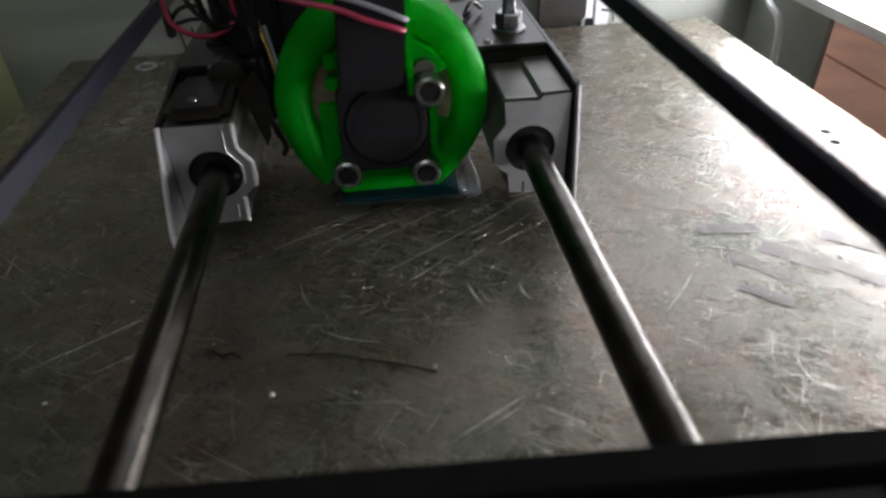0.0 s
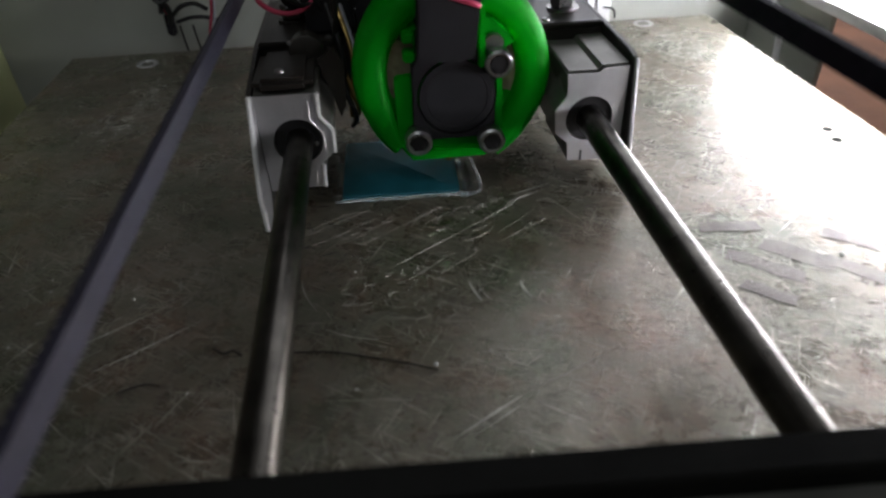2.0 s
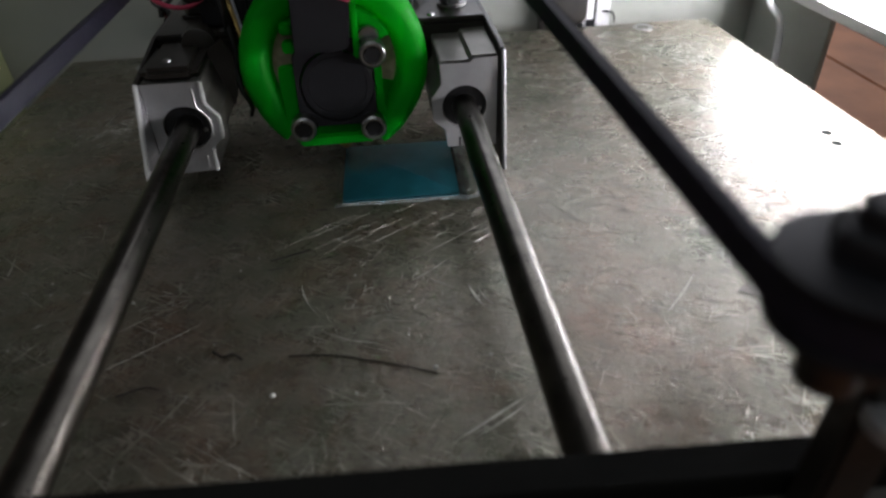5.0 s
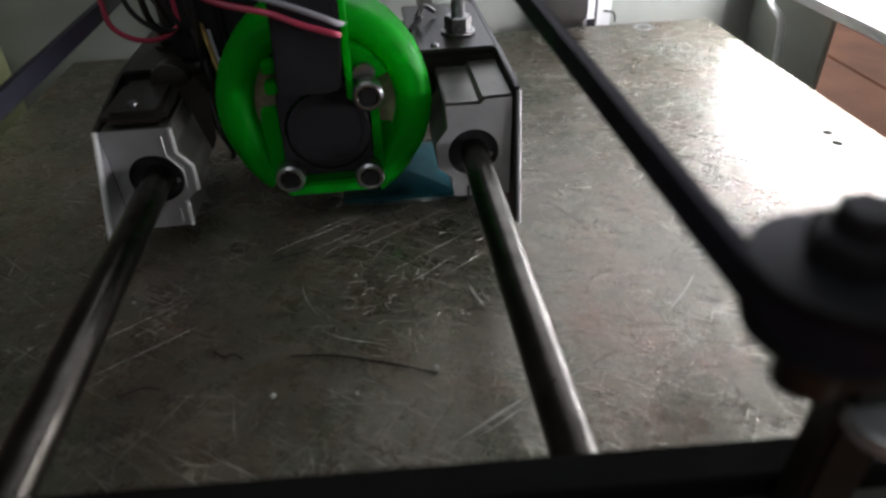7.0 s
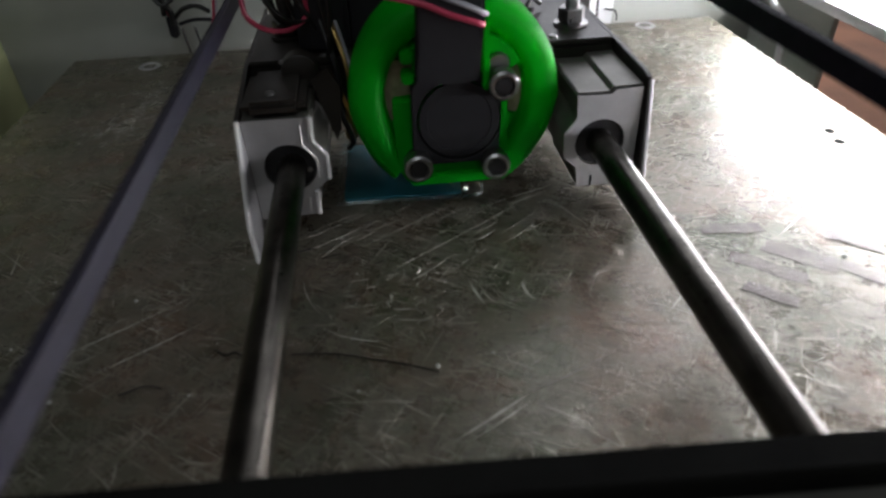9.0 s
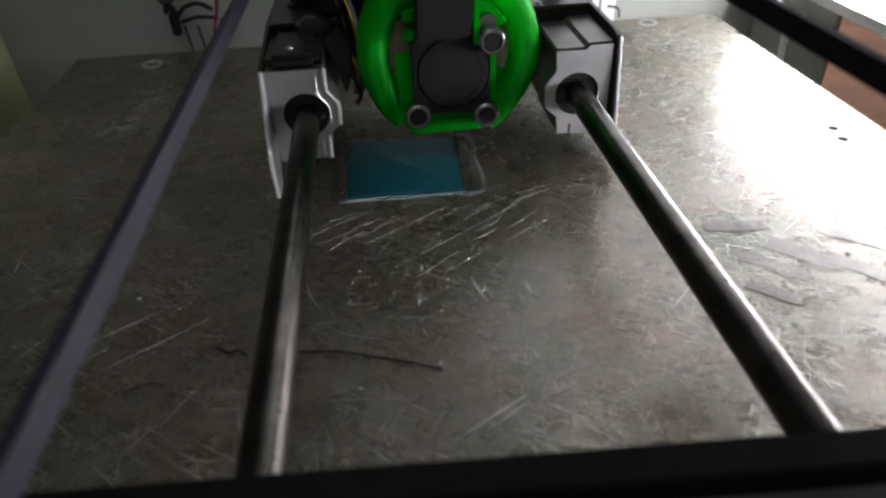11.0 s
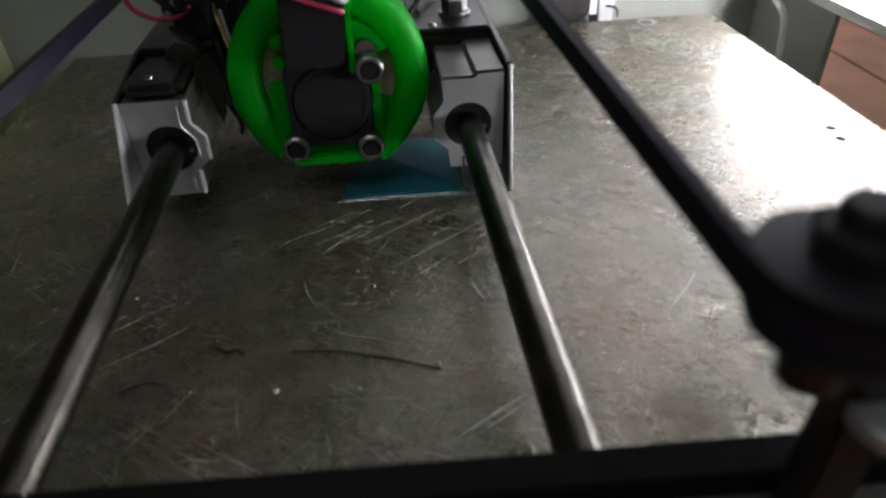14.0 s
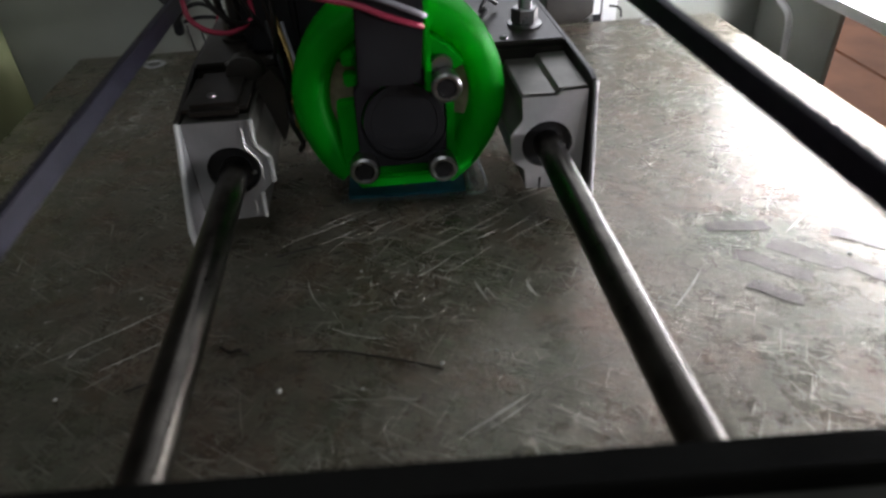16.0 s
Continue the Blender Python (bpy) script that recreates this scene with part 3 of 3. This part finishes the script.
def shroud():
    """A round duct open at the bottom: two outlet tips with a flat bridge between them."""
    cx, cz, rm, hw = 1.3, 40.0, 26.5, 5.6
    loops = []
    for i in range(97):
        a = radians(-63 + (231 + 63) * i / 96)
        hd = 7.5 + 5.5 * max(0.0, math.sin(a))
        yc = hd - 1.0
        # the tips grow thin and sink a little towards the bed
        tip = max(0.0, 1 - min(i, 96 - i) / 9.0)
        lp = []
        for k in range(28):
            b = 2 * math.pi * k / 28
            c, s = math.cos(b), math.sin(b)
            e = 2 / 2.7
            rr = rm + hw * (1 - 0.25 * tip) * math.copysign(abs(c) ** e, c) + 2.8 * tip
            yy = yc + hd * math.copysign(abs(s) ** e, s)
            x, z = cx + rr * math.cos(a), cz + rr * math.sin(a)
            lp.append((x, yy, max(z, 12.0 - 3.4 * tip)))
        loops.append(lp)
    ring = part("fan_ring", rings(loops), GREEN, print_head, "bright green printed ring duct")
    # plate with an ear up each side of the fan and a bridge under it
    plate = [(-17.5, 18), (-14.5, 13.4), (15.5, 13.4), (18.2, 18), (17.2, 26), (17.0, 50), (12.0, 50), (12.0, 52), (-11.0, 52), (-11.2, 41.6), (-17.6, 41.2), (-17.9, 38)]
    part("fan_plate", prism(plate, -0.6, 3.6, (1.5, 33.5, 11.5), bevel=0.5), GREEN, ring)
    part("bridge", box(-14, 12.4, -2.2, 1.4, 12.6, 16.8, 0.7), GREEN, ring)
    # a domed wall over the fan and a recessed one under it, with a slot at each side
    for a0, a1, prof in ((30, 138, ((9, 0.6), (14, 0.0), (18, -0.5), (21, -0.8), (23, 9), (9, 9))),
                         (192, 346, ((13, 4.4), (18, 4.2), (22, 4.6), (25.5, 4.0), (25.5, 10), (13, 10)))):
        loops = []
        for i in range(25):
            a = radians(a0 + (a1 - a0) * i / 24)
            c, q = math.cos(a), math.sin(a)
            loops.append([(cx + 0.8 + r * c, y, max(cz - 3 + r * q, 14.2) + (3 if a1 < 180 else 0)) for r, y in prof])
        part("web", rings(loops), GREEN, ring)
    part("fin", box(8.5, 10.5, -6.5, 3.0, 45, 92, 0.5), GREEN, ring)
    for z in (47, 53):
        part("peg", box(-14.6, -11, -3.5, 2, z, z + 3.4, 0.6), GREEN, ring)


shroud()


def cooling_fan():
    oct_ = [(-9, 20.5), (11.5, 20.5), (14.2, 24), (14.6, 44), (11.5, 50), (-9, 50), (-12.2, 46), (-12.6, 25)]
    f = part("cooling_fan", prism(oct_, -3.4, 1.0, (1.6, 35, 12.4), bevel=0.5), BLACK, print_head, "black square cooling fan")
    part("hub", turned("y", (1.8, -2.6, 35), [(0, 9.0), (-0.4, 9.6), (3.2, 9.6)], 32), BLACK, f)
    for i in range(7):
        a = 2 * math.pi * i / 7
        c, s = math.cos(a), math.sin(a)
        c2, s2 = math.cos(a + 0.45), math.sin(a + 0.45)
        part("blade", rings([[(1.8 + 9 * c, y, 35 + 9 * s), (1.8 + 12 * c2, y + 1.6, 35 + 12 * s2), (1.8 + 12 * c2, y + 2.4, 35 + 12 * s2), (1.8 + 9 * c, y + 0.8, 35 + 9 * s)] for y in (-2.4, -1.8)]), BLACK, f)
    part("cover", turned("y", (1.8, -3.4, 35), [(0, 12.2), (-0.2, 12.0), (-0.2, 10.0), (0.2, 9.8)], 36), BLACK, f)


cooling_fan()


def cap_screw(x, z, y, parent, stack=6.0):
    sc = part("fan_screw", turned("y", (x, y, z), [(5.0, 3.6), (5.0, 4.4), (0.8, 4.4), (0.0, 3.8), (0.0, 3.1), (0.3, 2.9), (3.2, 2.8), (3.2, 0.1)], 32), ZINC, parent, "silver socket cap screw")
    part("socket", turned("y", (x, y + 0.5, z), [(0, 2.85), (2.4, 2.85), (2.4, 0.1)], 6), SEAL, sc)
    part("shank", turned("y", (x, y + 5.0, z), [(0, 3.6), (stack, 3.6), (stack, 0.1)], 20), SOOT, sc)


cap_screw(-11.4, 21.9, -8.6, print_head)
cap_screw(12.5, 20.6, -8.6, print_head)
cap_screw(14.4, 46.4, -8.6, print_head, 8)
st = part("spacer", turned("y", (13.6, -2.6, 50.8), [(0, 2.6), (0, 3.0), (1.2, 3.4), (1.5, 2.4), (3.0, 3.4), (4.6, 3.4), (5, 2.6), (8, 2.6)], 24), ZINC, print_head, "silver spacer nut")


def tool_body():
    column = [(-10.6, 49), (-9.5, 47.6), (5.4, 47.6), (7.4, 49), (9.6, 72), (10, 96), (-9, 96), (-9.4, 70)]
    part("fan_cowl", prism(column, -7.0, 13.0, bevel=0.6), BLACK, print_head, "black cowl over the fan")
    part("motor", box(-28, 14, 26.5, 60, 48.2, 112, 2.0), BLACK, print_head, "black extruder motor")
    part("cowl_edge", box(7.9, 8.15, -7.2, -1, 60, 96, 0.1), BELT_BACK, print_head)
    part("heater_block", box(-25, 26, 5.2, 34, 27, 53, 1.2), WOOL, print_head, "beige wrapped heater block")
    # dark plate added under the heater so the print reflects it, not the block
    part("reflection_blocker", box(-25, 26, 10.4, 56, 24.6, 26.2, 0.4), SOOT, print_head, "unseen dark plate added to darken the print's reflection")
    part("nozzle", turned("z", (0.8, 18, 1.1), [(0, 0.5), (0.2, 0.8), (2.4, 3.0), (6.5, 3.0), (6.5, 5.0), (12, 5.0)], 20), BRASS, print_head, "dark brass nozzle")
    part("nozzle_holder", turned("z", (0.8, 18, 8.2), [(0, 6.0), (1, 7.0), (20, 7.0)], 24), SOOT, print_head)


tool_body()


def bearing_block(side):
    """side -1: the block on the shaded rod; 1: the block towards the light."""
    if side < 0:
        prof = [(-60.9, 42.0), (-41.9, 41.8), (-42.2, 34.6), (-38.4, 29.8), (-38.7, 21.8), (-42.8, 18.0), (-43.3, 9.8), (-60.6, 9.4)]
        hole, cx = (-49.4, 26.2, 7.7), -49.4
    else:
        prof = [(55.8, 43.2), (47.6, 43.0), (46.4, 41.6), (36.2, 41.8), (36.6, 34.6), (33.0, 29.8), (33.4, 21.8), (37.6, 18.0), (38.2, 11.4), (55.6, 11.0)]
        hole, cx = (44.3, 26.2, 7.7), 44.3
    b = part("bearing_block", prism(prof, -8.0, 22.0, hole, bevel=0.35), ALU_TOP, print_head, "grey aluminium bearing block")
    # front face in a paler aluminium than the rest of the block
    part("face", prism(prof, -8.35, -8.02, hole), ALU, b, "pale front face")
    part("bearing", turned("y", (cx, -6.2, 26.2), [(0, 4.4), (0, 6.0), (0.8, 6.4), (0.8, 7.55), (27, 7.55), (27, 4.4)], 36), SEAL, b, "black linear bearing seal")
    part("circlip", turned("y", (cx, -7.0, 26.2), [(0, 6.9), (0, 7.5), (0.5, 7.5)], 36), SEAL, b)
    part("grub_screw", turned("y", (cx + 5.4, -7.1, 24.6), [(0, 0.6), (0.2, 1.1), (1.6, 1.1)], 12), ZINC, b)
    if side > 0:
        part("slit", box(42.2, 42.9, -8.5, -6, 11.2, 15.0), SEAL, b)
    else:
        # inner rims: the same painted glint, as thinner tubes
        part("inner_edge", tube([(-44.6, -8.6, 39.5), (-44.8, -8.6, 33.4), (-41.2, -8.6, 28.8), (-41.4, -8.6, 22.6)], 0.28, 6, 1), GLINT, b, "inner rim with its glint in the colour")
        part("foot_edge", tube([(-45.2, -8.6, 15.6), (-45.5, -8.6, 11.4)], 0.3, 6, 1), GLINT, b, "inner rim with its glint in the colour")
    return b


bearing_block(-1)
bearing_block(1)


def edge_strips():
    """Folded plates, with near-white tubes that paint the glint along edges."""
    part("side_plate", prism([(-8.3, 42.6), (-22.5, 15.5), (-21.5, 2.0), (-14, 1.4), (46, 9.0), (84, 47.5), (24, 47.5)], -62.6, -61.3, plane="yz", bevel=0.25), SOOT, print_head, "dark steel side plate")
    part("flange", prism([(-8.6, 41.8), (-22.0, 15.6), (-21.0, 2.4), (-14, 1.9), (-8.2, 9.6)], -61.25, -60.95, plane="yz"), ALU, print_head, "paler front flange of the side plate")
    part("side_plate", prism([(-8.3, 46.0), (-14.5, 3.5), (-10, 1.0), (46, 9.0), (84, 47.5), (24, 47.5), (-4, 47.0)], 56.4, 58.0, plane="yz", bevel=0.25), SOOT, print_head, "dark steel side plate")
    for s, x0, x1 in ((-1, -61.2, -29), (1, 29, 56.3)):
        part("deck_plate", box(x0, x1, 22.2, 74, 46.0, 48.0, 0.5), SOOT, print_head, "black steel deck plate")
        part("deck_front", box(x0, x1, 22.2, 24.0, 40.0, 45.9, 0.4), SOOT, print_head)
    part("back_plate", box(-61, 56, 60, 63, 12, 45.8, 0.5), SOOT, print_head)
    part("cap", box(-60.6, -42.4, -7.6, 21.6, 42.25, 46.2, 2.6, 4), SOOT, print_head, "black top of the block")
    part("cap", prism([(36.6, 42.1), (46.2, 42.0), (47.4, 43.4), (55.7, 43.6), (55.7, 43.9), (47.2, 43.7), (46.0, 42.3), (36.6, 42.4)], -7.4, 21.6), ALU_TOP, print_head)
    for x, y, z in ((58.0, 0.5, 37), (58.0, 14, 43), (58.0, 2, 20)):
        part("plate_screw", turned("x", (x, y, z), [(0, 2.6), (0.8, 2.5), (1.5, 1.6), (1.7, 0.2)], 18), ZINC, print_head, "silver screw head")
    for x, y, z in ((-52.5, 0, 46.2), (-50, 20, 48.0), (-37.5, 24, 48.0), (37, 26, 48.0)):
        part("plate_screw", turned("z", (x, y, z), [(0, 1.5), (0.6, 1.4), (0.9, 0.8)], 14), ZINC, print_head, "silver screw head")
    br = part("lever_bracket", prism([(-41.5, 46), (-36, 50), (-33, 44), (-34, 30), (-36, 26), (-38, 34)], 8, 9.2, bevel=0.2), SOOT, print_head)
    # light caught on the edges, put in as near-white tubes
    for pts in ([(-41.6, -8.5, 41.9), (-41.9, -8.5, 34.4), (-38.2, -8.5, 29.7), (-38.4, -8.5, 21.9)], [(-42.6, -8.5, 18.0), (-43.0, -8.5, 9.9)],
                [(-61.9, -8.4, 42.2), (-61.9, -15.4, 28.5), (-61.9, -22.4, 15.4), (-61.9, -21.4, 2.6)]):
        part("trim", tube(pts, 0.75, 8, 1), GLINT, print_head, "metal edge with its glint in the colour")
    part("trim", tube([(57.6, -8.6, 45.4), (57.6, -11.6, 25), (57.6, -14.7, 4.0)], 0.75, 8, 1), ALU, print_head, "grey front edge")
    part("hood_ring", turned("y", (-45.0, 14, 46.5), [(0, 5.0), (0.4, 5.6), (5.6, 5.6), (6, 5.0)], 28), SOOT, print_head)
    part("foot", box(-43.5, -42.9, -7.9, 20, 9.5, 17.5, 0.2), ZINC, print_head)


edge_strips()


def level_bolt(x, y, mat, label):
    b = part("level_bolt", turned("z", (x, y, 48.1), [(0, 2.3)] + [(0.5 + i * 0.5, 2.4 if i % 2 else 2.2) for i in range(90)], 16), mat, print_head, label)
    part("nut", turned("z", (x, y, 49.2), [(0, 4.2), (0.5, 4.7), (4.2, 4.7), (4.7, 4.2)], 6), mat, b)
    part("washer", turned("z", (x, y, 48.1), [(0, 5.8), (0.9, 5.8), (1.0, 5.0)], 28), mat, b)


level_bolt(46.2, 38.0, ZINC, "vertical threaded steel bolt")
level_bolt(-50.5, 46.0, SOOT, "vertical blackened bolt")
part("rear_mount", box(-45, -28.5, 26, 62, 48.3, 104, 1.5), BLACK, print_head, "black mount behind the motor")


def wires():
    for pts, r, mat, lab in (
        ([(-60, 20, 88), (-58.4, 17, 70), (-57.5, 17, 63), (-51.7, 18, 58.7), (-45, 22, 58), (-38, 30, 62)], 0.8, RED, "red wire"),
        ([(-56, 24, 84), (-53, 20, 69), (-48, 20, 62), (-43, 24, 59), (-36, 32, 62)], 0.8, WIRE, ""),
        ([(-49, 30, 90), (-45, 26, 70), (-40, 26, 58), (-37, 30, 50)], 0.9, WIRE, ""),
        ([(-44, 30, 90), (-38, 24, 72), (-35, 22, 56), (-35, 24, 46)], 0.8, WIRE, ""),
        ([(-33, 24, 90), (-34, 20, 74), (-34, 18, 60), (-36, 20, 48)], 0.8, WIRE, ""),
        ([(-36, 20, 40), (-33, 10, 32), (-31, 12, 24), (-33, 18, 18)], 0.9, WIRE, ""),
        ([(-34, 22, 38), (-31, 12, 31), (-30, 14, 25), (-32, 20, 20)], 0.7, BRASS, "copper-coloured wire"),
        ([(-36, 10, 80), (-24, -6, 75), (-9, -9, 71.3), (-1, -9.6, 68), (7.0, -8.6, 64.9), (9, -4, 63)], 0.85, RED, "red wire"),
        ([(-36, 12, 84), (-20, -5, 78), (-4, -9, 73), (4, -9.4, 69.8), (8.6, -8, 67.3), (10, -3, 66)], 0.8, GREY_WIRE, "grey wire"),
        ([(-35, 26, 60), (-31, 18, 48), (-30.5, 16, 38), (-32.5, 18, 28), (-33, 22, 20)], 0.8, BRASS, "copper-coloured wire"),
        ([(-38, 28, 60), (-34.5, 19, 49), (-33.5, 17, 40), (-34.5, 20, 31)], 0.9, WIRE, ""),
        ([(-33, 26, 58), (-29.5, 17, 46), (-29.3, 17, 36), (-31, 20, 26)], 0.6, GREY_WIRE, "grey wire"),
        ([(-58, 40, 90), (-54, 36, 70), (-52, 36, 58), (-46, 40, 52)], 1.1, WIRE, ""),
        ([(-52, 34, 92), (-49, 32, 74), (-46, 32, 60), (-42, 36, 52)], 0.9, WIRE, ""),
        ([(-46, 30, 92), (-42, 27, 76), (-41, 26, 62), (-40, 30, 52)], 0.7, RED, "red wire"),
        ([(30, 40, 49), (34, 44, 52), (33, 50, 50), (36, 54, 53), (40, 58, 50)], 0.9, WIRE, ""),
    ):
        part("wire", tube(pts, r), mat, print_head, lab)


wires()

# ---------------------------------------------------------------- what moves
CORNERS = [(0.0, 0.0, 0.4), (1.12, 22.6, 0.5), (3.10, 22.7, 35.9), (5.12, -17.8, 36.0), (7.06, -17.7, 0.6), (9.10, 22.7, 0.6),
           (11.0, 22.7, 36.2), (13.02, -17.8, 36.0), (14.98, -17.3, 0.7), (16.0, 3.0, 0.7)]


def head_at(t):
    for (t0, x0, y0), (t1, x1, y1) in zip(CORNERS, CORNERS[1:]):
        if t <= t1:
            k = (t - t0) / (t1 - t0)
            return x0 + (x1 - x0) * k, y0 + (y1 - y0) * k
    return CORNERS[-1][1:]


def motions():
    times = [i / 10 for i in range(161)]
    walk(print_head, [(t, pose(head_at(t)[0] * MM, (HY + head_at(t)[1]) * MM, 0)) for t in times])
    walk(gantry, [(t, pose(head_at(t)[0] * MM, 200 * MM, 0)) for t in times])


motions()
